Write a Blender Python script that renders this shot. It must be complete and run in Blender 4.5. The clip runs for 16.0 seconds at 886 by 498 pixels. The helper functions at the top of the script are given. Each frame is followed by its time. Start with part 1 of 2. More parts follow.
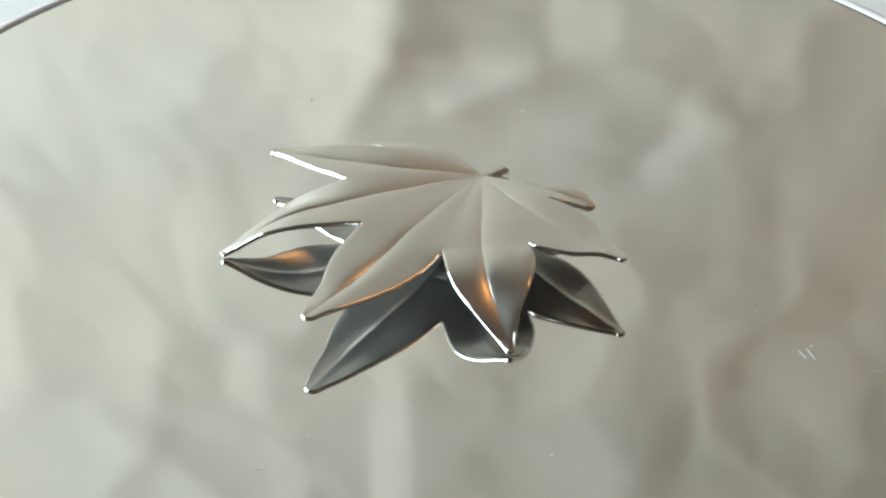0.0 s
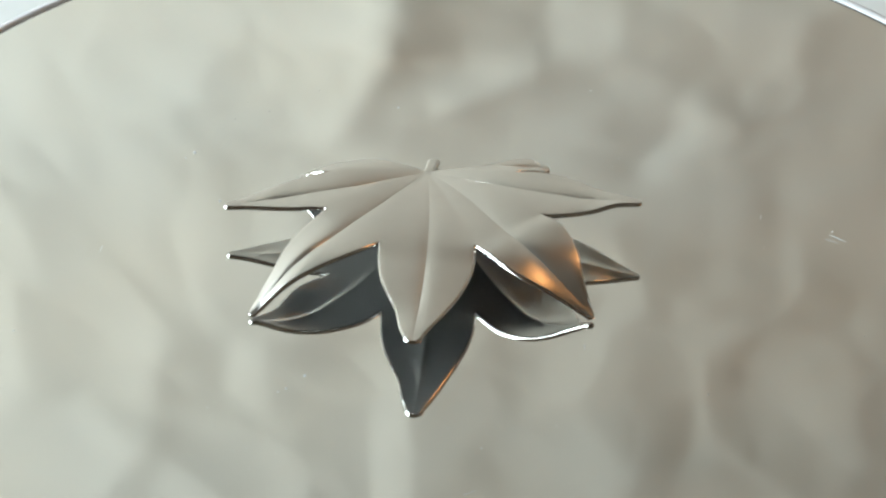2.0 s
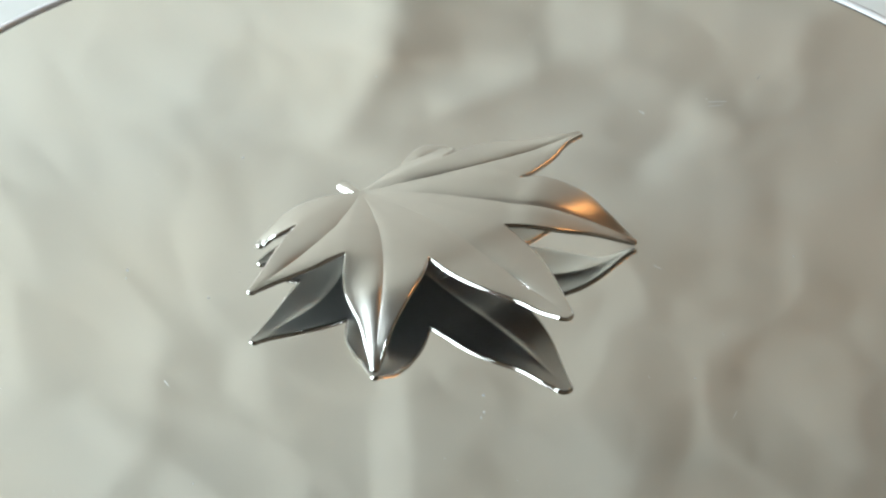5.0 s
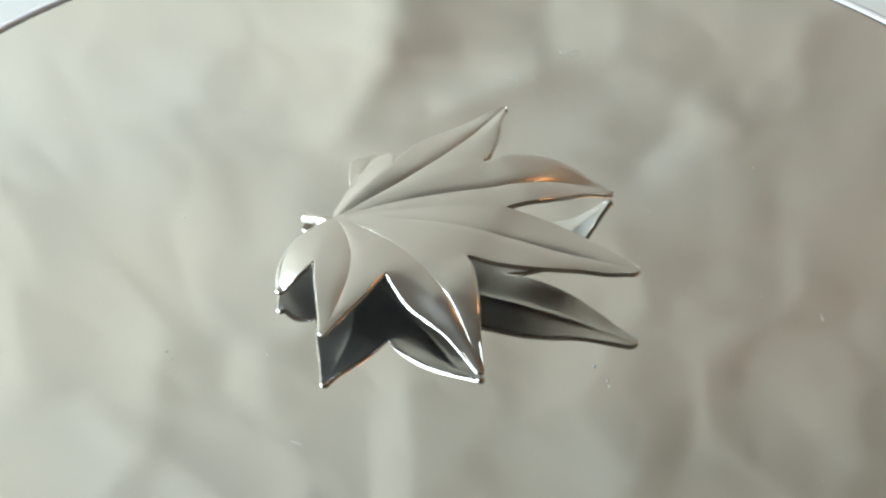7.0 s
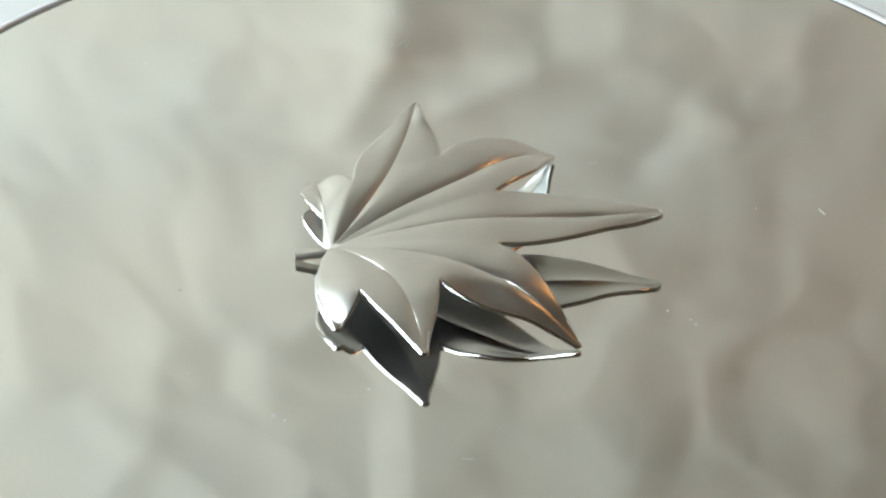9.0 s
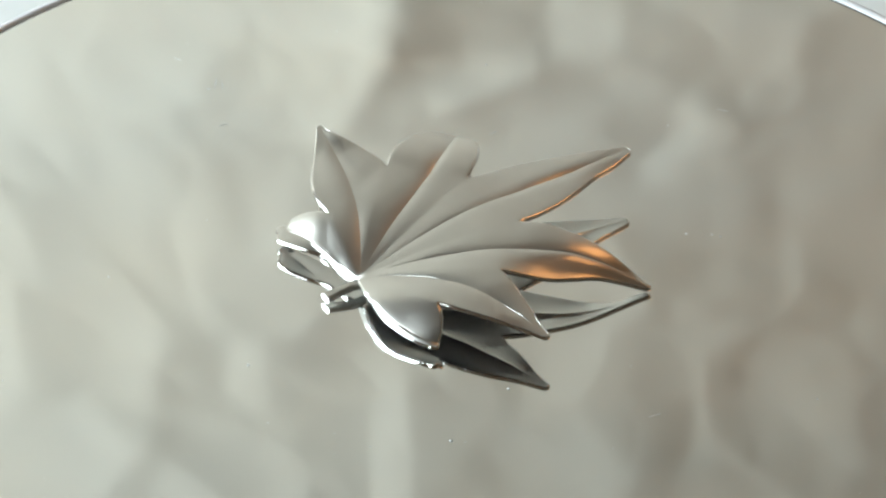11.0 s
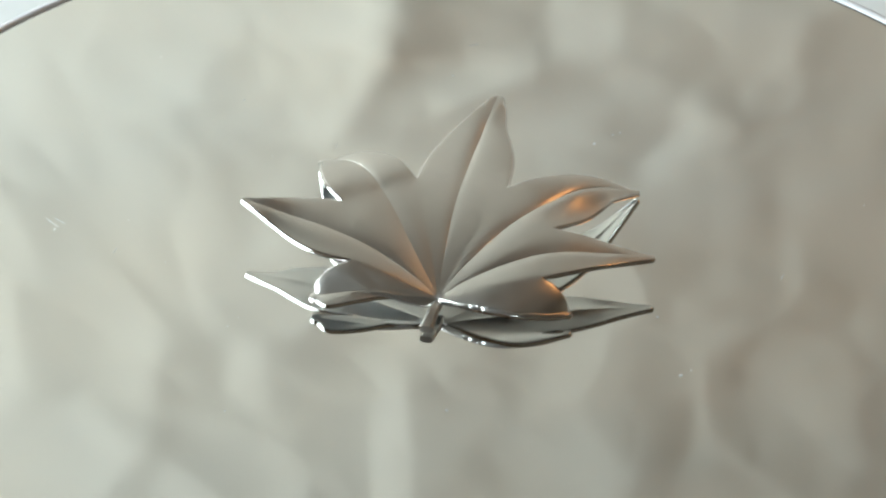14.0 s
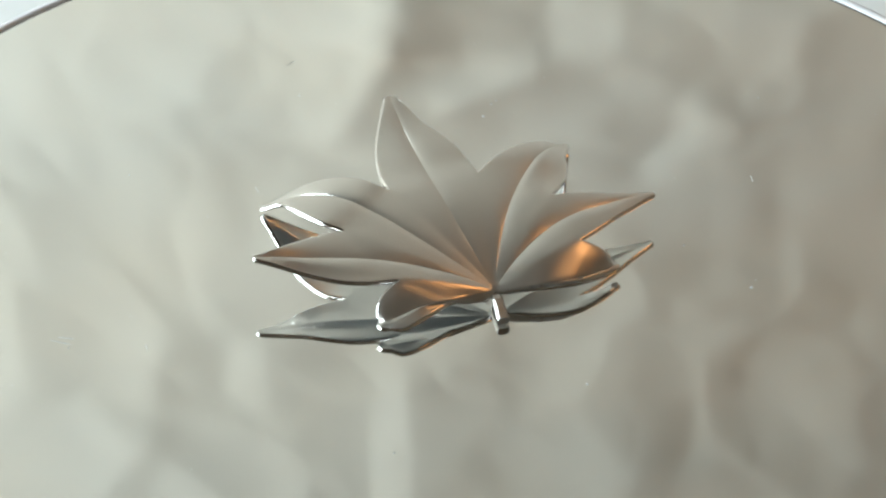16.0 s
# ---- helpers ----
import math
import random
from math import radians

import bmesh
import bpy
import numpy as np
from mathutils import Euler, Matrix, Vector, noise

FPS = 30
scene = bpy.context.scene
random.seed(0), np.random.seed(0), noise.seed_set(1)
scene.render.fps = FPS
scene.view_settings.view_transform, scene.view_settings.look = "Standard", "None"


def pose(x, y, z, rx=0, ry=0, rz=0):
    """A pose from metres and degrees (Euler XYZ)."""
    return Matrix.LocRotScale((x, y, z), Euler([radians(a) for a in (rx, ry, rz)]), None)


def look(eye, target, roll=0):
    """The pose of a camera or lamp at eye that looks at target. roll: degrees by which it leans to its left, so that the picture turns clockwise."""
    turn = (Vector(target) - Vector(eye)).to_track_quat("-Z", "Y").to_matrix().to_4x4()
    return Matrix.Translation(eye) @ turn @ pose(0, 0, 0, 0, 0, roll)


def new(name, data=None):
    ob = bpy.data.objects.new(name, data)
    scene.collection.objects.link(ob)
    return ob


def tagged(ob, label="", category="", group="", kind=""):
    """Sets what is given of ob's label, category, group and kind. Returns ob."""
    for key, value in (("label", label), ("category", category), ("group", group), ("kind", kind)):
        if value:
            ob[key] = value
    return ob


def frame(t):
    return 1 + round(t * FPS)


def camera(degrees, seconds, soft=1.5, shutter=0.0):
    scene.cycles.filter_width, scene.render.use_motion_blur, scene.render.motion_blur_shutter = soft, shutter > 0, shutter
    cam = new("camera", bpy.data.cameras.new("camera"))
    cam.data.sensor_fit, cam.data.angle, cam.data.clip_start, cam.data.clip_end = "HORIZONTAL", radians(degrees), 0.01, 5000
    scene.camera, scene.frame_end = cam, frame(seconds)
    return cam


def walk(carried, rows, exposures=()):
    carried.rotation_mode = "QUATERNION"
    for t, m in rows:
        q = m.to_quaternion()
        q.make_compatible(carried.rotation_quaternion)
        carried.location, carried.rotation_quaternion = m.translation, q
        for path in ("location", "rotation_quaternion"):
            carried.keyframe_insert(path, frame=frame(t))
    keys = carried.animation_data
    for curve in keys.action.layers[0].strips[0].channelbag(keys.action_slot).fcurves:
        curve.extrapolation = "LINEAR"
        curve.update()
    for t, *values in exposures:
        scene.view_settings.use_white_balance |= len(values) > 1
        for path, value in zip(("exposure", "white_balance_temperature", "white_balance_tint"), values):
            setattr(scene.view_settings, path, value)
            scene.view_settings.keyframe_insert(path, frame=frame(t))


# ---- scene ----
from mathutils.bvhtree import BVHTree

U = 0.015          # metres per plan unit; the brooch is 50 mm across
ELEV, DIST = radians(34.835), 27.15 * U
AIM = (0.0136 * U, -0.016 * U, 0.0)
EYE = (AIM[0], AIM[1] - DIST * math.cos(ELEV), DIST * math.sin(ELEV))
VIEW = look(EYE, AIM, -0.84)
cam = camera(15.0, 16.0, soft=2.4)
walk(cam, [(0.0, VIEW), (16.0, VIEW)], exposures=[(0.0, 0.0), (16.0, 0.0)])

# ---- light ----
world = bpy.data.worlds.new("world")
scene.world = world
world.use_nodes = True
wn, wl = world.node_tree.nodes, world.node_tree.links
sky = wn.new("ShaderNodeTexSky")
sky.sky_type, sky.sun_disc = "NISHITA", False
sky.sun_elevation, sky.sun_rotation = radians(35), radians(250)
wl.new(sky.outputs["Color"], wn["Background"].inputs["Color"])
wn["Background"].inputs["Strength"].default_value = 0.1

WIN_Y, WIN_Z, WIN_W, WIN_H, WALL_X = 0.07, 0.50, 1.04, 0.70, -0.88
lamp = bpy.data.lights.new("window_daylight", "AREA")
lamp.shape, lamp.size, lamp.size_y, lamp.energy = "RECTANGLE", WIN_W - 0.1, WIN_H - 0.1, 22.6
lamp.color = (0.80, 0.955, 0.99)
lamp_ob = new("window_daylight", lamp)
lamp_ob.matrix_world = look((WALL_X - 0.02, WIN_Y, WIN_Z), (0, WIN_Y, WIN_Z))


# ---- materials ----
def material(name, color, rough=0.5, metal=0.0, color2=None, scale=8.0, detail=4.0, bump=0.0, bump_scale=40.0,
             rough2=None, dist=0.001, stretch=(1, 1, 1)):
    m = bpy.data.materials.new(name)
    m.use_nodes = True
    n, l = m.node_tree.nodes, m.node_tree.links
    b = n["Principled BSDF"]
    b.inputs["Base Color"].default_value = (*color, 1)
    b.inputs["Roughness"].default_value = rough
    b.inputs["Metallic"].default_value = metal
    co = n.new("ShaderNodeTexCoord")
    mp = n.new("ShaderNodeMapping")
    mp.inputs["Scale"].default_value = stretch
    l.new(co.outputs["Object"], mp.inputs["Vector"])
    no = n.new("ShaderNodeTexNoise")
    no.inputs["Scale"].default_value, no.inputs["Detail"].default_value = scale, detail
    l.new(mp.outputs["Vector"], no.inputs["Vector"])
    if color2:
        mix = n.new("ShaderNodeMix")
        mix.data_type = "RGBA"
        mix.inputs["A"].default_value, mix.inputs["B"].default_value = (*color, 1), (*color2, 1)
        l.new(no.outputs["Fac"], mix.inputs["Factor"])
        l.new(mix.outputs["Result"], b.inputs["Base Color"])
    if rough2 is not None:
        mr = n.new("ShaderNodeMapRange")
        mr.inputs["From Min"].default_value, mr.inputs["From Max"].default_value = 0.3, 0.7
        mr.inputs["To Min"].default_value, mr.inputs["To Max"].default_value = rough, rough2
        l.new(no.outputs["Fac"], mr.inputs["Value"])
        l.new(mr.outputs["Result"], b.inputs["Roughness"])
    if bump:
        nb = n.new("ShaderNodeTexNoise")
        nb.inputs["Scale"].default_value, nb.inputs["Detail"].default_value = bump_scale, 3.0
        l.new(mp.outputs["Vector"], nb.inputs["Vector"])
        bp = n.new("ShaderNodeBump")
        bp.inputs["Strength"].default_value, bp.inputs["Distance"].default_value = bump, dist
        l.new(nb.outputs["Fac"], bp.inputs["Height"])
        l.new(bp.outputs["Normal"], b.inputs["Normal"])
    return m


def glow(name, color, strength):
    m = bpy.data.materials.new(name)
    m.use_nodes = True
    b = m.node_tree.nodes["Principled BSDF"]
    b.inputs["Base Color"].default_value = (*color, 1)
    b.inputs["Emission Color"].default_value = (*color, 1)
    b.inputs["Emission Strength"].default_value = strength
    return m


SATIN = material("satin_silver", (0.71, 0.684, 0.652), 0.29, 1.0, (0.67, 0.644, 0.612), 300, 3, 0.0, 6000, 0.35, 0.00001)
POLISHED = material("polished_silver", (0.82, 0.80, 0.79), 0.07, 1.0, (0.72, 0.70, 0.69), 350, 3, 0.10, 2500, 0.15, 0.00003)
BACKSIDE = material("silver_underside", (0.80, 0.80, 0.795), 0.28, 1.0, (0.75, 0.75, 0.745), 300, 3, 0.03, 5000, 0.34, 0.00001)
# the glint off the stamped metal facets is put into this pale matte colour
GLINT_MARK = material("stamped_mark_glint", (0.80, 0.80, 0.78), 0.7, 0.0, (0.72, 0.72, 0.70), 900)
MIRROR = material("mirror_glass", (0.90, 0.90, 0.885), 0.004, 1.0, (0.885, 0.89, 0.875), 30, 3)
RIM = material("glossy_white_rim", (0.80, 0.80, 0.83), 0.2, 0.0, (0.76, 0.75, 0.79), 60, 3, 0.05, 300, 0.28, 0.0002)
GASKET = material("dark_joint", (0.30, 0.29, 0.29), 0.3, 1.0, (0.24, 0.23, 0.23), 80)
BASE = material("white_plastic", (0.78, 0.78, 0.77), 0.4, 0.0, (0.72, 0.72, 0.71), 40, 3, 0.05, 500)
SPECK = material("pale_dust", (0.74, 0.74, 0.74), 0.8, 0.0, (0.66, 0.66, 0.66), 900)
CLOTH = material("creased_cloth", (0.665, 0.57, 0.46), 0.9, 0.0, (0.55, 0.54, 0.505), 11, 4, 0.05, 60, None, 0.002)
TABLE = material("white_tabletop", (0.80, 0.82, 0.83), 0.35, 0.0, (0.74, 0.76, 0.77), 6, 4, 0.03, 200, 0.45)
PAINT = material("wall_paint", (0.45, 0.355, 0.255), 0.85, 0.0, (0.40, 0.315, 0.225), 3, 5, 0.1, 90)
CEIL = material("ceiling_paint", (0.19, 0.155, 0.12), 0.9, 0.0, (0.17, 0.14, 0.105), 3, 5, 0.1, 90)
WOOD = material("floor_boards", (0.17, 0.11, 0.07), 0.5, 0.0, (0.10, 0.065, 0.04), 5, 6, 0.1, 60, 0.6, 0.001, (1, 12, 1))
FRAME = material("window_paint", (0.8, 0.8, 0.79), 0.4, 0.0, (0.74, 0.74, 0.73), 12, 3)
BRASS = material("lamp_brass", (0.55, 0.40, 0.20), 0.3, 1.0, (0.48, 0.34, 0.17), 50, 3)
WARM = glow("lamp_globe_glow", (1.0, 0.45, 0.15), 4.2)


# ---- helpers for building ----
def mesh_of(name, bm, *mats, smooth=False):
    me = bpy.data.meshes.new(name)
    bmesh.ops.recalc_face_normals(bm, faces=bm.faces)
    bm.to_mesh(me)
    bm.free()
    for m in mats:
        me.materials.append(m)
    if smooth:
        for p in me.polygons:
            p.use_smooth = True
    return me


def part(name, bm, mat, parent, label="", smooth=False):
    ob = new(name, mesh_of(name, bm, mat, smooth=smooth))
    ob.parent = parent
    return tagged(ob, label=label)


def box(bm, lo, hi, bevel=0.0):
    r = bmesh.ops.create_cube(bm, size=1.0)
    vs = r["verts"]
    for v in vs:
        v.co = Vector([lo[i] + (v.co[i] + 0.5) * (hi[i] - lo[i]) for i in range(3)])
    if bevel:
        es = list({e for v in vs for e in v.link_edges})
        bmesh.ops.bevel(bm, geom=es, offset=bevel, segments=2, affect="EDGES", profile=0.5)
    return bm


def boxes(*items, bevel=0.0):
    bm = bmesh.new()
    for lo, hi in items:
        box(bm, lo, hi, bevel)
    return bm


def lathe(profile, steps=96, closed=True):
    """A solid of revolution about z; profile: (radius, height) pairs, closed into a ring."""
    bm = bmesh.new()
    rings = []
    for i in range(steps):
        a = 2 * math.pi * i / steps
        rings.append([bm.verts.new((r * math.cos(a), r * math.sin(a), z)) for r, z in profile])
    k = len(profile)
    for i in range(steps):
        p, q = rings[i], rings[(i + 1) % steps]
        for j in range(k if closed else k - 1):
            bm.faces.new((p[j], q[j], q[(j + 1) % k], p[(j + 1) % k]))
    bmesh.ops.remove_doubles(bm, verts=bm.verts, dist=1e-7)
    return bm


# ---- room ----
TABLE_Z = -0.030
FLOOR_Z = TABLE_Z - 0.75
CEIL_Z, X1, Y0, Y1 = 1.75, 1.8, -2.2, 1.5
T = 0.12


def structure(name, bm, mat, label):
    return tagged(new(name, mesh_of(name, bm, mat)), label=label, category=name.split("_")[0], kind="structure")


structure("floor", boxes(((WALL_X - T, Y0 - T, FLOOR_Z - 0.1), (X1 + T, Y1 + T, FLOOR_Z))), WOOD, "dark brown wooden floor boards under the table")
structure("ceiling", boxes(((WALL_X - T, Y0 - T, CEIL_Z), (X1 + T, Y1 + T, CEIL_Z + 0.1))), CEIL, "plain brown-grey painted ceiling of the room")
wa, wb = WIN_Y - WIN_W / 2, WIN_Y + WIN_W / 2
za, zb = WIN_Z - WIN_H / 2, WIN_Z + WIN_H / 2
structure("wall_west", boxes(((WALL_X - T, Y0, FLOOR_Z), (WALL_X, wa, CEIL_Z)), ((WALL_X - T, wb, FLOOR_Z), (WALL_X, Y1, CEIL_Z)),
                             ((WALL_X - T, wa, FLOOR_Z), (WALL_X, wb, za)), ((WALL_X - T, wa, zb), (WALL_X, wb, CEIL_Z))), PAINT,
          "taupe painted wall with a window opening")
structure("wall_east", boxes(((X1, Y0, FLOOR_Z), (X1 + T, Y1, CEIL_Z))), PAINT, "plain taupe painted wall of the room")
structure("wall_north", boxes(((WALL_X - T, Y1, FLOOR_Z), (X1 + T, Y1 + T, CEIL_Z))), PAINT, "plain taupe painted wall behind the cloth")
structure("wall_south", boxes(((WALL_X - T, Y0 - T, FLOOR_Z), (X1 + T, Y0, CEIL_Z))), PAINT, "plain taupe painted wall of the room")

win = tagged(new("window_1"), label="white painted window with bright daylight behind", category="window", kind="structure")
win.location = (WALL_X - T / 2, WIN_Y, WIN_Z)
hw, hh = WIN_W / 2, WIN_H / 2
part("window_frame", boxes(((-0.04, -hw, -hh), (0.04, -hw + 0.05, hh)), ((-0.04, hw - 0.05, -hh), (0.04, hw, hh)),
                           ((-0.04, -hw + 0.05, hh - 0.05), (0.04, hw - 0.05, hh)), ((-0.04, -hw + 0.05, -hh), (0.04, hw - 0.05, -hh + 0.05))), FRAME, win)
part("window_sill", boxes(((-0.02, -hw - 0.05, -hh - 0.03), (0.14, hw + 0.05, -hh - 0.002)), bevel=0.004), FRAME, win)

# ---- table ----
table = tagged(new("table"), label="white smooth table under the mirrored turntable", category="table")
table.location = (0, 0, TABLE_Z)
part("tabletop", boxes(((-0.75, -0.55, -0.03), (0.75, 0.75, 0)), bevel=0.004), TABLE, table)
for sx in (-0.69, 0.69):
    for sy in (-0.49, 0.69):
        part("leg", boxes(((sx - 0.03, sy - 0.03, -0.75), (sx + 0.03, sy + 0.03, -0.03)), bevel=0.004), TABLE, table)


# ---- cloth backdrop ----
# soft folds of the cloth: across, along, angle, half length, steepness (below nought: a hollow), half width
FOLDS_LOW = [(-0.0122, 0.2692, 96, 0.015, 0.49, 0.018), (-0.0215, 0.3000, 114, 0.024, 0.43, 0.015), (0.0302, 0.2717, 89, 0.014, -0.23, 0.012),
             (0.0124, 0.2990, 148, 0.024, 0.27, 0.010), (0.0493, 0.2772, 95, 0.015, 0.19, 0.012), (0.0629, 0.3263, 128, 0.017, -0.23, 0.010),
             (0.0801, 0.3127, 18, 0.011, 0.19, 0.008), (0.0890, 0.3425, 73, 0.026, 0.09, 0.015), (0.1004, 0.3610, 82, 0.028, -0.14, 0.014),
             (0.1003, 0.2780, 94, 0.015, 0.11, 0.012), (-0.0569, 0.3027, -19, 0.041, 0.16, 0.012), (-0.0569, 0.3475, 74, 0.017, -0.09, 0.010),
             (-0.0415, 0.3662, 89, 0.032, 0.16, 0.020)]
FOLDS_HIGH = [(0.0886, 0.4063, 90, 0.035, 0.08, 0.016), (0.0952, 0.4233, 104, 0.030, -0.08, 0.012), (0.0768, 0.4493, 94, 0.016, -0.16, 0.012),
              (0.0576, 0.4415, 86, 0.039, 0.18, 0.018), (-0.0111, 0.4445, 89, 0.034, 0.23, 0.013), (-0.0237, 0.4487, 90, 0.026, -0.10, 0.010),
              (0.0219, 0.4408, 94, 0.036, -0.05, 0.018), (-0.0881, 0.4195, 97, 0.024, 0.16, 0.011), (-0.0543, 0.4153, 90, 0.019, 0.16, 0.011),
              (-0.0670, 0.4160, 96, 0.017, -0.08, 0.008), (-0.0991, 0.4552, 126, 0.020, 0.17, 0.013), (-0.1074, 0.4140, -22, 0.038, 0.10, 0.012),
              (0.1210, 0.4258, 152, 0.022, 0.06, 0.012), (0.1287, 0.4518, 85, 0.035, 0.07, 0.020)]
rnd = random.Random(5)
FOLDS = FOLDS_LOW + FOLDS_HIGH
for i in range(280):
    fx, fs = rnd.uniform(-0.62, 0.62), rnd.uniform(0, 0.62)
    small = abs(fx) < 0.17 and 0.22 < fs < 0.50
    long = rnd.uniform(0.015, 0.05)
    FOLDS.append((fx, fs, rnd.uniform(0, 180), long, rnd.uniform(-0.04, 0.04) if small else rnd.uniform(-0.2, 0.2), 0.004 + 0.35 * long))


def fold(x, s, cx, cs, angle, length, k, wide):
    a = radians(angle)
    u = (x - cx) * math.cos(a) + (s - cs) * math.sin(a)
    v = -(x - cx) * math.sin(a) + (s - cs) * math.cos(a)
    return k * wide * math.exp(-(u / length) ** 4 - math.sqrt((v / wide) ** 2 + 0.07))


def cloth():
    nx, nz = 420, 300
    bm = bmesh.new()
    grid = []
    for j in range(nz + 1):
        s = CLOTH_LEN * j / nz
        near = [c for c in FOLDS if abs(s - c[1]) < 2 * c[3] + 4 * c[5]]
        row = []
        for i in range(nx + 1):
            g = 2 * i / nx - 1
            x = 0.62 * g * (0.42 + 0.58 * g * g)
            a = min(max(0.0, (s - 0.40) / 0.24), 1.25)
            rest = max(0.0, s - 0.40 - 0.24 * 1.25)
            y = 0.52 - 0.24 * (1 - math.cos(a)) - rest * math.sin(a)
            z = min(s, 0.40) + 0.24 * math.sin(a) + rest * math.cos(a)
            ny, nzz = -math.cos(a), -math.sin(a)
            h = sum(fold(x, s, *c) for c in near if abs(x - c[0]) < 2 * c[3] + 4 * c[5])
            h += 0.002 * noise.noise(Vector((x * 6, s * 5, 1.7)))
            q, r = x * 0.8 + s * 0.6, s * 0.8 - x * 0.6
            h -= 0.0022 * abs(noise.noise(Vector((q * 8, r * 12, 4.1)))) + 0.0019 * abs(noise.noise(Vector((q * 22, r * 28, 7.3))))
            h += 0.0007 * abs(noise.noise(Vector((q * 45, r * 62, 2.3))))
            h += 0.85 * x * (0.36 - s) + 0.027 * math.exp(-((x + 0.01) / 0.22) ** 2) + 1.0 * max(0.0, 0.46 - s) ** 2
            row.append(bm.verts.new((x, y + ny * h, TABLE_Z + 0.001 + z + nzz * h)))
        grid.append(row)
    for j in range(nz):
        for i in range(nx):
            bm.faces.new((grid[j][i], grid[j][i + 1], grid[j + 1][i + 1], grid[j + 1][i]))
    ob = new("backdrop_cloth", mesh_of("backdrop_cloth", bm, CLOTH, smooth=True))
    m = ob.modifiers.new("thickness", "SOLIDIFY")
    m.thickness, m.offset = 0.0012, 0
    return tagged(ob, label="creased beige cloth backdrop hung up behind the turntable", category="cloth")


CLOTH_LEN = 0.60
cloth()


# ---- warm lamp ----
def tube(points, r, steps=14):
    """A round bar along the points."""
    bm = bmesh.new()
    prev = None
    for i, p in enumerate(points):
        d = (points[min(i + 1, len(points) - 1)] - points[max(i - 1, 0)]).normalized()
        side = d.cross(Vector((0, 1, 0))).normalized()
        up = side.cross(d)
        ring = [bm.verts.new(p + side * r * math.cos(2 * math.pi * k / steps) + up * r * math.sin(2 * math.pi * k / steps)) for k in range(steps)]
        if prev:
            for k in range(steps):
                bm.faces.new((prev[k], prev[(k + 1) % steps], ring[(k + 1) % steps], ring[k]))
        else:
            bm.faces.new(list(reversed(ring)))
        prev = ring
    bm.faces.new(prev)
    return bm


def arm_lamp(x, y, z, stand, r):
    """A lamp that stands on the table; the globe's centre is at x, y, z and the pole at x = stand."""
    th = tagged(new("table_lamp"), label="brass arm lamp with a warm glowing globe on the table", category="lamp")
    th.location = (stand, y, TABLE_Z)
    reach, high = x - stand, z - TABLE_Z
    part("base", lathe([(0, 0.0), (0.058, 0.0), (0.06, 0.004), (0.055, 0.014), (0.015, 0.02), (0, 0.02)], 40, False), BRASS, th)
    bend = [Vector((0, 0, 0.018)), Vector((0, 0, high * 0.6))]
    for k in range(9):
        a = math.pi / 2 * k / 8
        bend.append(Vector((-0.06 * (1 - math.cos(a)), 0, high + r - 0.012 + 0.06 * math.sin(a))))
    for k in range(9):
        a = math.pi / 2 * k / 8
        bend.append(Vector((reach + 0.03 - 0.03 * math.sin(a), 0, high + r + 0.018 + 0.03 * math.cos(a))))
    part("arm", tube(bend, 0.005), BRASS, th, smooth=True)
    globe = bmesh.new()
    bmesh.ops.create_uvsphere(globe, u_segments=40, v_segments=24, radius=r)
    bmesh.ops.translate(globe, verts=globe.verts, vec=(reach, 0, high))
    part("globe", globe, WARM, th, "warm orange glowing glass globe", smooth=True)
    collar = lathe([(0, r - 0.006), (0.03, r - 0.006), (0.03, r + 0.012), (0.010, r + 0.024), (0, r + 0.024)], 32, False)
    bmesh.ops.translate(collar, verts=collar.verts, vec=(reach, 0, high))
    part("collar", collar, BRASS, th)
    return th


arm_lamp(0.42, 0.42, 0.81, 0.69, 0.12)

# ---- turntable ----
R = 5.225 * U
turntable = tagged(new("turntable"), label="round mirrored display turntable with a polished rim", category="turntable")
turntable.location = (0, 0, TABLE_Z)
HT = -TABLE_Z
part("base", lathe([(0, 0), (R * 0.86, 0), (R * 0.88, 0.002), (R * 0.88, HT - 0.011), (R * 0.86, HT - 0.009), (0, HT - 0.009)], 96, False), BASE, turntable, "white plastic base")
platter = part("platter", lathe([(0, -0.008), (R + 0.0006, -0.008), (R + 0.0014, -0.007), (R + 0.0014, -0.0035), (0, -0.0035)], 128, False), BASE, turntable)
platter.location = (0, 0, HT)
part("mirror", lathe([(0, -0.0030), (R - 0.0004, -0.0030), (R - 0.0004, 0.0), (0, 0.0)], 160, False), MIRROR, platter, "clean round mirror with dust and fine scratches")
part("joint", lathe([(R - 0.0003, -0.0030), (R + 0.0002, -0.0030), (R + 0.0002, -0.0002), (R - 0.0003, -0.0002)], 160), GASKET, platter)
part("rim", lathe([(R + 0.0003, -0.0034), (R + 0.0016, -0.0034), (R + 0.0016, -0.0005), (R + 0.0013, 0.0001), (R + 0.0006, 0.0001), (R + 0.0003, -0.0003)], 160), RIM, platter, smooth=True)


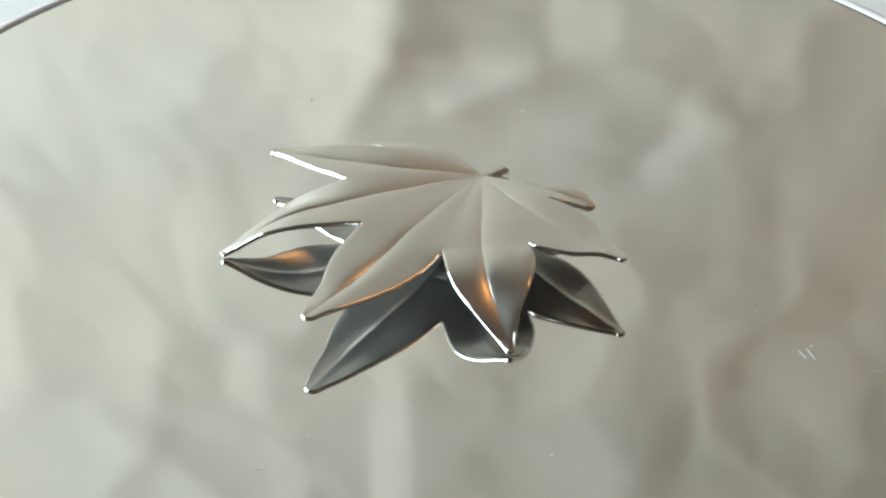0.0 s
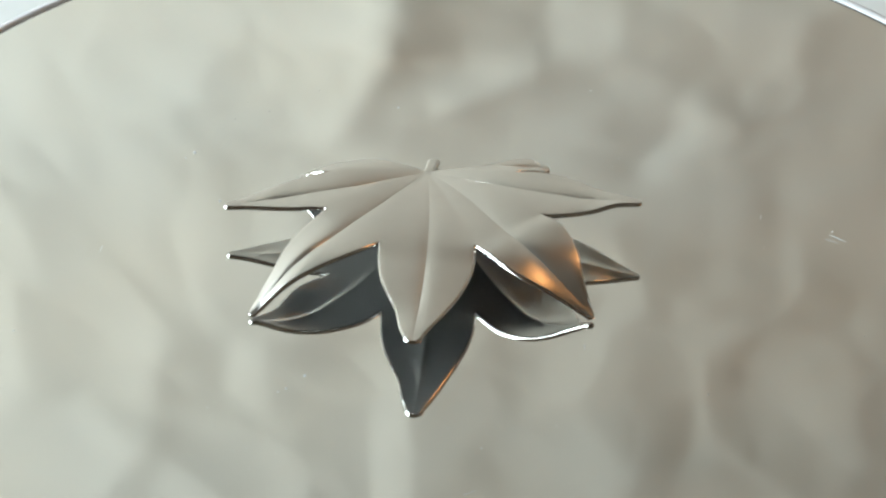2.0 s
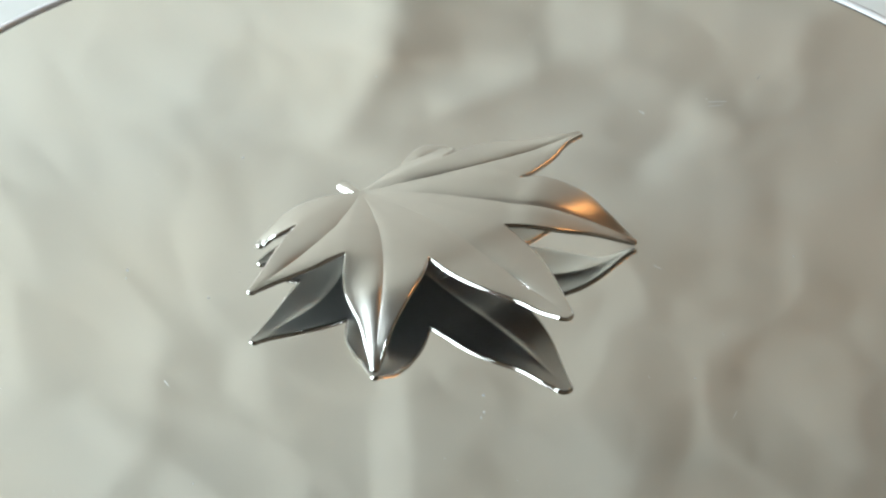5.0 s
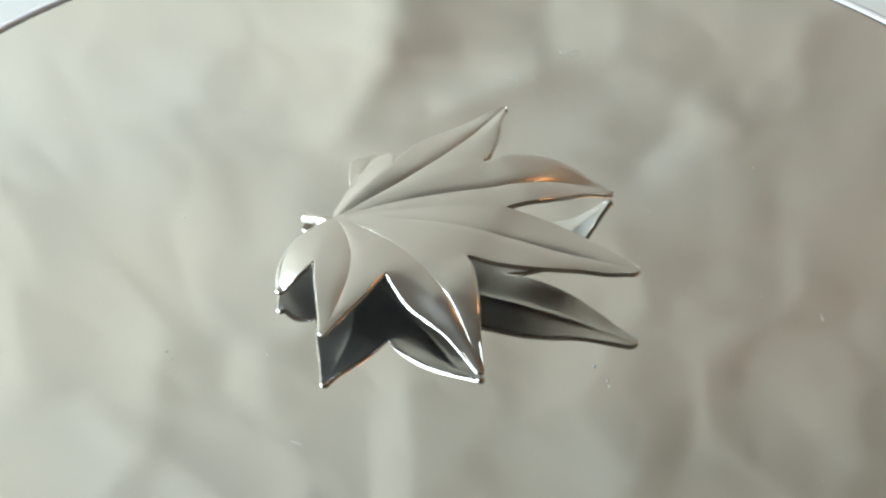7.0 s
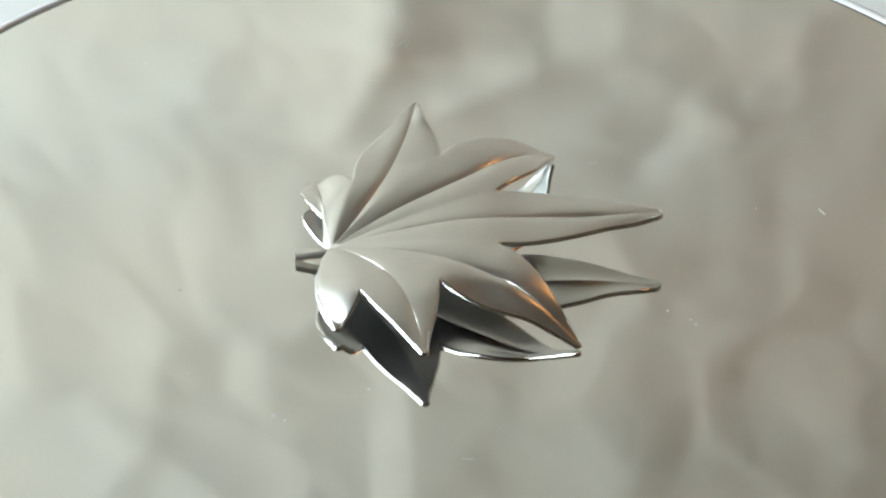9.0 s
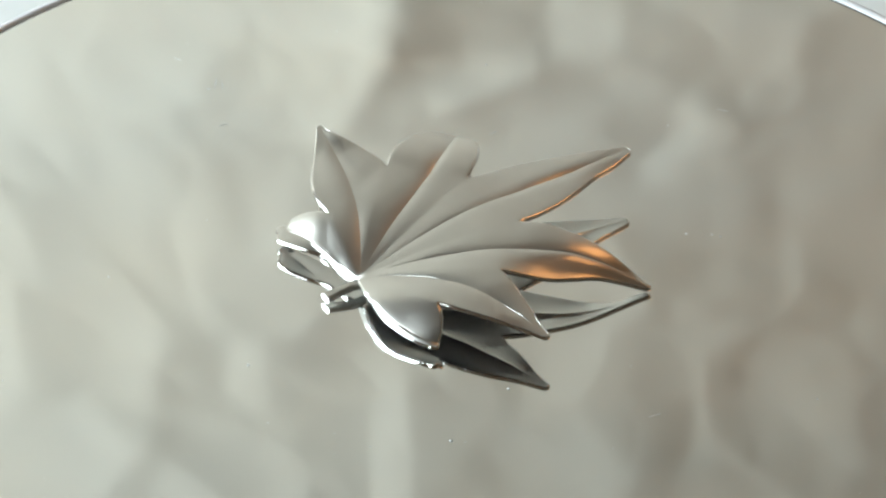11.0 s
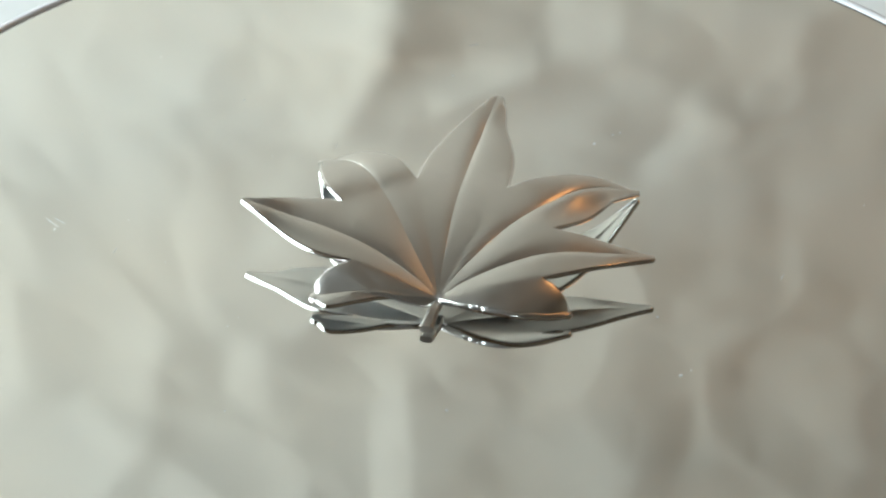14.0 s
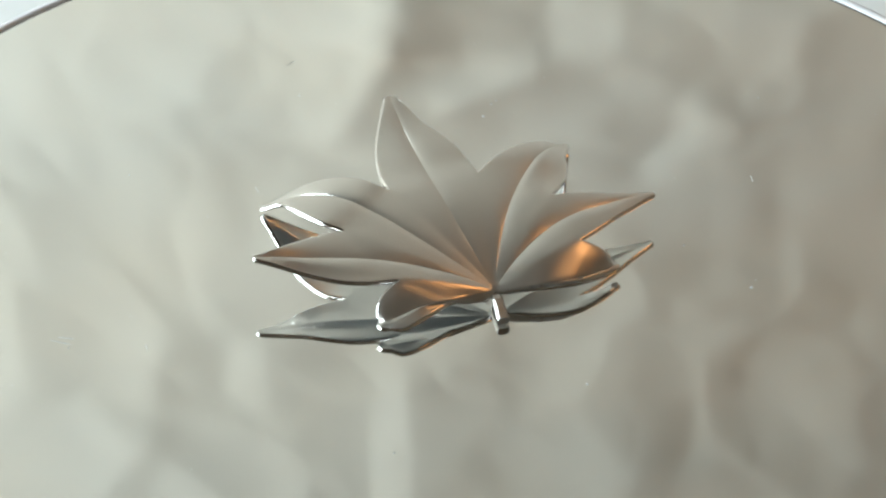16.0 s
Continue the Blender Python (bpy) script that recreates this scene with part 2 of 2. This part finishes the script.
def stroke(bm, x, y, angle, length, width):
    """A thin raised sliver on the mirror, in plan units."""
    a = radians(angle)
    d, n = Vector((math.cos(a), math.sin(a), 0)), Vector((-math.sin(a), math.cos(a), 0))
    c = Vector((x, y, 0))
    low, high = [], []
    for f, w in ((-0.5, 0.25), (-0.2, 1.0), (0.25, 0.8), (0.5, 0.2)):
        for sgn in (-1, 1):
            q = c + d * f * length + n * sgn * w * width / 4
            low.append(bm.verts.new(Vector((q.x * U, q.y * U, 0.00001))))
            high.append(bm.verts.new(Vector((q.x * U, q.y * U, 0.00004))))
    for k in (0, 2, 4):
        bm.faces.new((high[k], high[k + 2], high[k + 3], high[k + 1]))
        bm.faces.new((low[k], low[k + 2], high[k + 2], high[k]))
        bm.faces.new((low[k + 1], high[k + 1], high[k + 3], low[k + 3]))


for x, y, angle, length, width in ((3.20, 0.20, -38, 0.17, 0.014), (3.15, 0.16, -30, 0.13, 0.010), (3.16, 0.29, 60, 0.035, 0.02), (-2.75, -0.07, 80, 0.10, 0.013),
                                   (1.16, -1.32, 95, 0.09, 0.009), (0.32, -3.13, 30, 0.10, 0.009), (2.59, 0.49, 85, 0.08, 0.009), (3.74, 0.26, 20, 0.08, 0.009)):
    sc = bmesh.new()
    stroke(sc, x, y, angle, length, width)
    part("scratch", sc, SPECK, platter)
for x, y, size in ((-2.13, 1.36, 0.035), (-0.98, -1.735, 0.032), (-1.11, -1.90, 0.028), (-1.85, 0.64, 0.03), (-0.45, 2.10, 0.03), (-2.2, 1.28, 0.018),
                   (-1.17, -1.94, 0.024), (2.1, -1.9, 0.02), (1.2, 2.4, 0.02), (-3.3, -1.2, 0.02), (0.4, -2.6, 0.018)):
    fl = bmesh.new()
    bmesh.ops.create_icosphere(fl, subdivisions=1, radius=size * U * 0.4)
    for v in fl.verts:
        v.co = Vector((v.co.x * rnd.uniform(0.7, 1.3) + x * U, v.co.y * rnd.uniform(0.7, 1.3) + y * U, max(0.0, v.co.z * 0.4 + size * U * 0.12)))
    part("dust_speck", fl, SPECK, platter)
lint = bmesh.new()
for i in range(60):
    a, r = rnd.uniform(0, 2 * math.pi), 5.1 * math.sqrt(rnd.random())
    stroke(lint, r * math.cos(a), r * math.sin(a), rnd.uniform(0, 180), rnd.uniform(0.006, 0.02), rnd.uniform(0.003, 0.006))
tagged(part("fine_dust", lint, SPECK, platter), kind="stuff")

# ---- leaf brooch ----
HUB = Vector((-0.147, 0.880))
HUB_Z = 0.125
NOTCH = {"AS": (-0.051, 0.935, 0.090), "AB": (0.587, 0.692, 0.273), "BC": (0.810, -0.018, 0.334), "CD": (0.286, -0.454, 0.328),
         "DE": (-0.470, -0.436, 0.338), "EF": (-0.922, 0.053, 0.324), "FG": (-0.939, 0.667, 0.275), "GS": (-0.235, 0.890, 0.100)}
# tip x, y, z; rib bow and where along it peaks; rib height half-way and at three quarters; on either side the notch and the outline
# (share of length, offset, height); tip radius
LOBES = {
    "A": ((0.857, 0.997, 0.100), (-0.01, 0.5), 0.185, 0.150, "AS", ((0.364, 0.01, 0.132), (0.606, 0.085, 0.140), (0.84, 0.14, 0.118)),
          "AB", ((0.79, -0.245, 0.255), (0.89, -0.195, 0.215), (0.96, -0.115, 0.155)), 0.06),
    "B": ((1.602, 0.129, 0.362), (-0.12, 0.47), 0.310, 0.326, "AB", ((0.494, 0.175, 0.280), (0.596, 0.19, 0.286), (0.697, 0.16, 0.292), (0.798, 0.11, 0.307), (0.90, 0.065, 0.341)),
          "BC", ((0.707, -0.41, 0.338), (0.824, -0.27, 0.345), (0.91, -0.125, 0.37)), 0.032),
    "C": ((1.216, -0.993, 0.040), (-0.125, 0.66), 0.338, 0.318, "BC", ((0.631, 0.275, 0.355), (0.704, 0.26, 0.345), (0.80, 0.195, 0.31), (0.88, 0.105, 0.23)),
          "CD", ((0.647, -0.425, 0.345), (0.717, -0.41, 0.335), (0.80, -0.35, 0.295), (0.88, -0.235, 0.22)), 0.028),
    "D": ((-0.147, -1.768, 0.350), (0.06, 0.47), 0.320, 0.325, "CD", ((0.586, 0.43, 0.305), (0.669, 0.395, 0.305), (0.752, 0.33, 0.31), (0.835, 0.24, 0.325), (0.917, 0.14, 0.345)),
          "DE", ((0.581, -0.315, 0.325), (0.664, -0.29, 0.33), (0.748, -0.23, 0.33), (0.832, -0.15, 0.325), (0.916, -0.11, 0.33)), 0.068),
    "E": ((-1.455, -1.006, 0.036), (0.13, 0.48), 0.335, 0.300, "DE", ((0.626, 0.44, 0.350), (0.701, 0.37, 0.34), (0.79, 0.265, 0.305), (0.88, 0.15, 0.22)),
          "EF", ((0.574, -0.19, 0.285), (0.659, -0.19, 0.245), (0.744, -0.15, 0.22), (0.83, -0.09, 0.18)), 0.028),
    "F": ((-1.756, 0.196, 0.241), (0.175, 0.47), 0.308, 0.280, "EF", ((0.661, 0.39, 0.318), (0.729, 0.325, 0.30), (0.83, 0.205, 0.275), (0.915, 0.10, 0.255)),
          "FG", ((0.554, -0.11, 0.28), (0.643, -0.095, 0.28), (0.732, -0.075, 0.275), (0.85, -0.05, 0.255)), 0.032),
    "G": ((-1.201, 0.859, 0.089), (-0.14, 0.52), 0.175, 0.145, "FG", ((0.84, 0.165, 0.242), (0.93, 0.10, 0.178)),
          "GS", ((0.30, -0.10, 0.125), (0.58, -0.155, 0.13), (0.83, -0.10, 0.10)), 0.035),
}
N1, N2, NC, NT = 16, 28, 6, 12


def spline(points, n):
    """n + 1 points along a Catmull-Rom curve through the given vectors, evenly spaced."""
    p = [points[0] * 2 - points[1], *points, points[-1] * 2 - points[-2]]
    dense = []
    for i in range(1, len(p) - 2):
        for k in range(24):
            t = k / 24
            dense.append(0.5 * (2 * p[i] + (p[i + 1] - p[i - 1]) * t + (2 * p[i - 1] - 5 * p[i] + 4 * p[i + 1] - p[i + 2]) * t * t
                                + (3 * p[i] - p[i - 1] - 3 * p[i + 1] + p[i + 2]) * t ** 3))
    dense.append(points[-1])
    run = [0.0]
    for a, b in zip(dense, dense[1:]):
        run.append(run[-1] + (b - a).length)
    out, j = [], 0
    for k in range(n + 1):
        want = run[-1] * k / n
        while j < len(run) - 2 and run[j + 1] < want:
            j += 1
        f = (want - run[j]) / max(run[j + 1] - run[j], 1e-9)
        out.append(dense[j].lerp(dense[j + 1], min(1, f)))
    return out


def leaf_blade():
    bm = bmesh.new()
    for lobe, (tip, bow, zmid, zq, na, sa, nb, sb, rt) in LOBES.items():
        tip2 = Vector(tip[:2])
        ax = (tip2 - HUB)
        L = ax.length
        ax = ax / L
        nx = Vector((-ax.y, ax.x))
        cap = tip2 - ax * rt
        place = lambda q: HUB + ax * q[0] * L + nx * q[1]

        def border(key, side, sign):
            n3 = Vector(NOTCH[key])
            first = []
            for k in range(N1):
                f = k / N1
                g = HUB.lerp(n3.xy, f)
                z = HUB_Z + (n3.z - HUB_Z) * (1 - (1 - f) ** (1.5 if key == 'AB' else 1.8))
                first.append(Vector((*g, z)))
            chain = [n3, *(Vector((*place(q), q[2])) for q in side), Vector((*(cap + nx * sign * rt), tip[2]))]
            first.extend(spline(chain, N2))
            for k in range(1, NC + 1):
                a = math.pi / 2 * (1 - k / NC)
                g = cap + ax * rt * math.cos(a) + nx * sign * rt * math.sin(a)
                first.append(Vector((*g, tip[2])))
            return first

        left, right = border(na, sa, 1), border(nb, sb, -1)
        rows = len(left)
        share = [0.0] * rows
        for k in range(rows):
            share[k] = (((left[k].xy - HUB).dot(ax) + (right[k].xy - HUB).dot(ax)) / 2) / L
        share[0] = 0.0
        ribz = spline([Vector((0, HUB_Z)), Vector((0.22, HUB_Z + (0.68 if lobe == 'B' else 0.74) * (zmid - HUB_Z))), Vector((0.5, zmid)), Vector((0.76, zq)), Vector((1.0, tip[2]))], 60)
        prev = None
        for k in range(rows):
            s = min(1.0, max(0.0, share[k]))
            rz = next((a.y + (b.y - a.y) * (s - a.x) / max(b.x - a.x, 1e-9) for a, b in zip(ribz, ribz[1:]) if s <= b.x + 1e-6), tip[2])
            rib2 = HUB + ax * s * L + nx * bow[0] * math.sin(math.pi * min(1.0, s * 1.02) ** (math.log(0.5) / math.log(bow[1]))) ** 0.9 if s < 0.98 else HUB + ax * s * L
            mean = (left[k].z + right[k].z) / 2
            rz = mean + (rz - mean) * max(0.0, min(1.0, (k - N1 + 4) / 14))
            line = []
            for side, edge in ((1, left[k]), (-1, right[k])):
                half = []
                span = (edge.xy - rib2).length
                for i in range(NT + 1):
                    u = (i / NT) ** 1.5
                    g = rib2.lerp(edge.xy, u)
                    arch = max(0.0, min(1.0, (k - N1 + 4) / 14))
                    base = rz + (edge.z - rz) * (u + (u * u * (3 - 2 * u) - u) * arch)
                    pillow = 0.025 * span * math.sin(math.pi * u) * min(1.0, max(0.0, (k - N1) / 18))
                    fade = min(1.0, s / 0.24) * max(0.0, min(1.0, (0.93 - s) / 0.15))
                    outer = side == (1 if lobe in "ABC" else -1) and lobe != "D"
                    far = max(0.0, min(1.0, (s - (0.12 if lobe == "G" else 0.42)) / 0.3))
                    deep = 0.009 if lobe == "D" else 0.018 - 0.010 * far
                    wide = 0.06 if lobe == "D" else ((0.20 - 0.09 * far) if outer else 0.25)
                    groove = (deep * math.exp(-u * span / wide) + (0.015 if lobe in "CEG" else 0.009 if lobe == "D" else 0.004) * far * math.exp(-u * span / 0.03)) * fade
                    groove *= min(1.0, span / 0.22) * (1 - u) ** 2
                    half.append(Vector((*g, base + pillow - groove)))
                line.append(half)
            row = [bm.verts.new(v * U) for v in (*reversed(line[0][1:]), *line[1])]
            if prev:
                for a in range(len(row) - 1):
                    bm.faces.new((prev[a], prev[a + 1], row[a + 1], row[a]))
            prev = row
    bmesh.ops.remove_doubles(bm, verts=bm.verts, dist=2e-6)
    bmesh.ops.dissolve_degenerate(bm, dist=1e-7, edges=bm.edges)
    for k in range(11):
        inner = [v for v in bm.verts if not v.is_boundary and (k < 3 or ((v.co / U).xy - HUB).length < 0.42)]
        bmesh.ops.smooth_vert(bm, verts=inner, factor=0.35, use_axis_x=True, use_axis_y=True, use_axis_z=True)
    bmesh.ops.recalc_face_normals(bm, faces=bm.faces)
    if sum(f.normal.z for f in bm.faces) < 0:
        bmesh.ops.reverse_faces(bm, faces=bm.faces)
    return shell(bm, 0.0195 * U)


def shell(bm, h):
    """A sheet of thickness 2 h about the surface, with a rounded edge; materials: top, back, edge."""
    bm.normal_update()
    bm.verts.index_update()
    out = {}
    for e in bm.edges:
        if e.is_boundary:
            f = e.link_faces[0]
            a, b = e.verts
            side = (b.co - a.co).normalized().cross(f.normal)
            if side.dot((a.co + b.co) / 2 - f.calc_center_median()) < 0:
                side = -side
            for v in e.verts:
                out[v.index] = out.get(v.index, Vector()) + side
    sb = bmesh.new()
    top = [sb.verts.new(v.co + v.normal * h) for v in bm.verts]
    low = [sb.verts.new(v.co - v.normal * h) for v in bm.verts]
    STEPS = 8
    ring = {}
    bm.verts.ensure_lookup_table()
    for i, o in out.items():
        v = bm.verts[i]
        o = o.normalized() if o.length > 1e-9 else Vector()
        core = v.co - o * h * 0.45
        top[i].co -= o * h * 0.45
        low[i].co -= o * h * 0.45
        chain = [top[i]]
        for q in range(1, STEPS):
            a = math.pi * q / STEPS
            chain.append(sb.verts.new(core + v.normal * h * math.cos(a) + o * h * 0.9 * math.sin(a)))
        ring[i] = chain + [low[i]]
    for f in bm.faces:
        n = sb.faces.new([top[v.index] for v in f.verts])
        n.material_index = 0
        n = sb.faces.new([low[v.index] for v in reversed(f.verts)])
        n.material_index = 1
    for e in bm.edges:
        if e.is_boundary:
            a, b = ring[e.verts[0].index], ring[e.verts[1].index]
            for q in range(STEPS):
                n = sb.faces.new((a[q], b[q], b[q + 1], a[q + 1]))
                n.material_index = 2
    bm.free()
    bmesh.ops.recalc_face_normals(sb, faces=sb.faces)
    me = bpy.data.meshes.new("blade")
    sb.to_mesh(me)
    sb.free()
    for m in (SATIN, BACKSIDE, POLISHED):
        me.materials.append(m)
    for p in me.polygons:
        p.use_smooth = True
    return me


brooch = tagged(new("leaf_brooch"), label="silver maple leaf brooch lying on the mirrored turntable", category="brooch")
blade = new("blade", leaf_blade())
blade.parent = brooch
tagged(blade, label="satin silver leaf blade with grooved ribs and polished edges")


def stem():
    bm = bmesh.new()
    prev = None
    path = [(0.84, 0.085, 0.030), (0.90, 0.095, 0.040), (0.97, 0.095, 0.043), (1.04, 0.082, 0.043), (1.12, 0.064, 0.049), (1.18, 0.054, 0.051)]
    for y, z, w in path:
        x = -0.147 + (y - 0.88) * 0.13
        ring = [bm.verts.new(Vector((x + w * cx, y, z - 0.004 + 0.030 * cz)) * U) for cx, cz in
                ((-1, -0.6), (-0.75, -1), (0.75, -1), (1, -0.6), (1, 0.5), (0.6, 1), (-0.6, 1), (-1, 0.5))]
        if prev:
            for a in range(8):
                bm.faces.new((prev[a], prev[(a + 1) % 8], ring[(a + 1) % 8], ring[a]))
        else:
            bm.faces.new(list(reversed(ring)))
        prev = ring
    bm.faces.new(prev)
    return bm


part("stem", stem(), SATIN, brooch, "short polished silver stem", smooth=False)


def hallmark():
    """Two rows of small raised bars on the back of the blade, under the middle lobe."""
    me = blade.data
    tree = BVHTree.FromPolygons([v.co for v in me.vertices], [p.vertices for p in me.polygons])
    bm = bmesh.new()
    for row, y in enumerate((0.05, -0.01)):
        for i in range(8 if row else 6):
            x = -0.03 + 0.032 * i + 0.03 * (1 - row)
            hit = tree.ray_cast(Vector((x * U, y * U, -0.01)), Vector((0, 0, 1)))
            if hit[0] is not None:
                z = hit[0].z / U
                w, d = 0.004 + 0.004 * ((i * 7 + row * 3) % 3), 0.018
                box(bm, [(x - w) * U, (y - d) * U, (z - 0.004) * U], [(x + w) * U, (y + d) * U, (z + 0.004) * U])
    return bm


part("hallmark", hallmark(), GLINT_MARK, brooch, "tiny stamped bars of a maker's mark")


def motions():
    turn = [(0.0, -31.5), (0.5, -24.21), (1.0, -17.06), (1.5, -9.82), (2.0, -2.66), (2.5, 4.35), (3.0, 11.34), (3.5, 18.21), (4.0, 24.95),
            (5.25, 41.9), (6.5, 58.7), (7.0, 65.0), (7.5, 71.3), (8.0, 77.9), (8.5, 84.9), (9.0, 92.19), (10.25, 111.8), (11.5, 131.5),
            (12.0, 138.6), (12.5, 145.6), (13.0, 153.06), (13.5, 160.87), (14.0, 168.55), (14.5, 176.11), (15.0, 183.65), (15.5, 191.09), (16.0, 198.6)]
    walk(platter, [(t, pose(0, 0, HT, 0, 0, a)) for t, a in turn])
    walk(brooch, [(t, pose(0, 0, 0, 0, 0, a)) for t, a in turn])


motions()
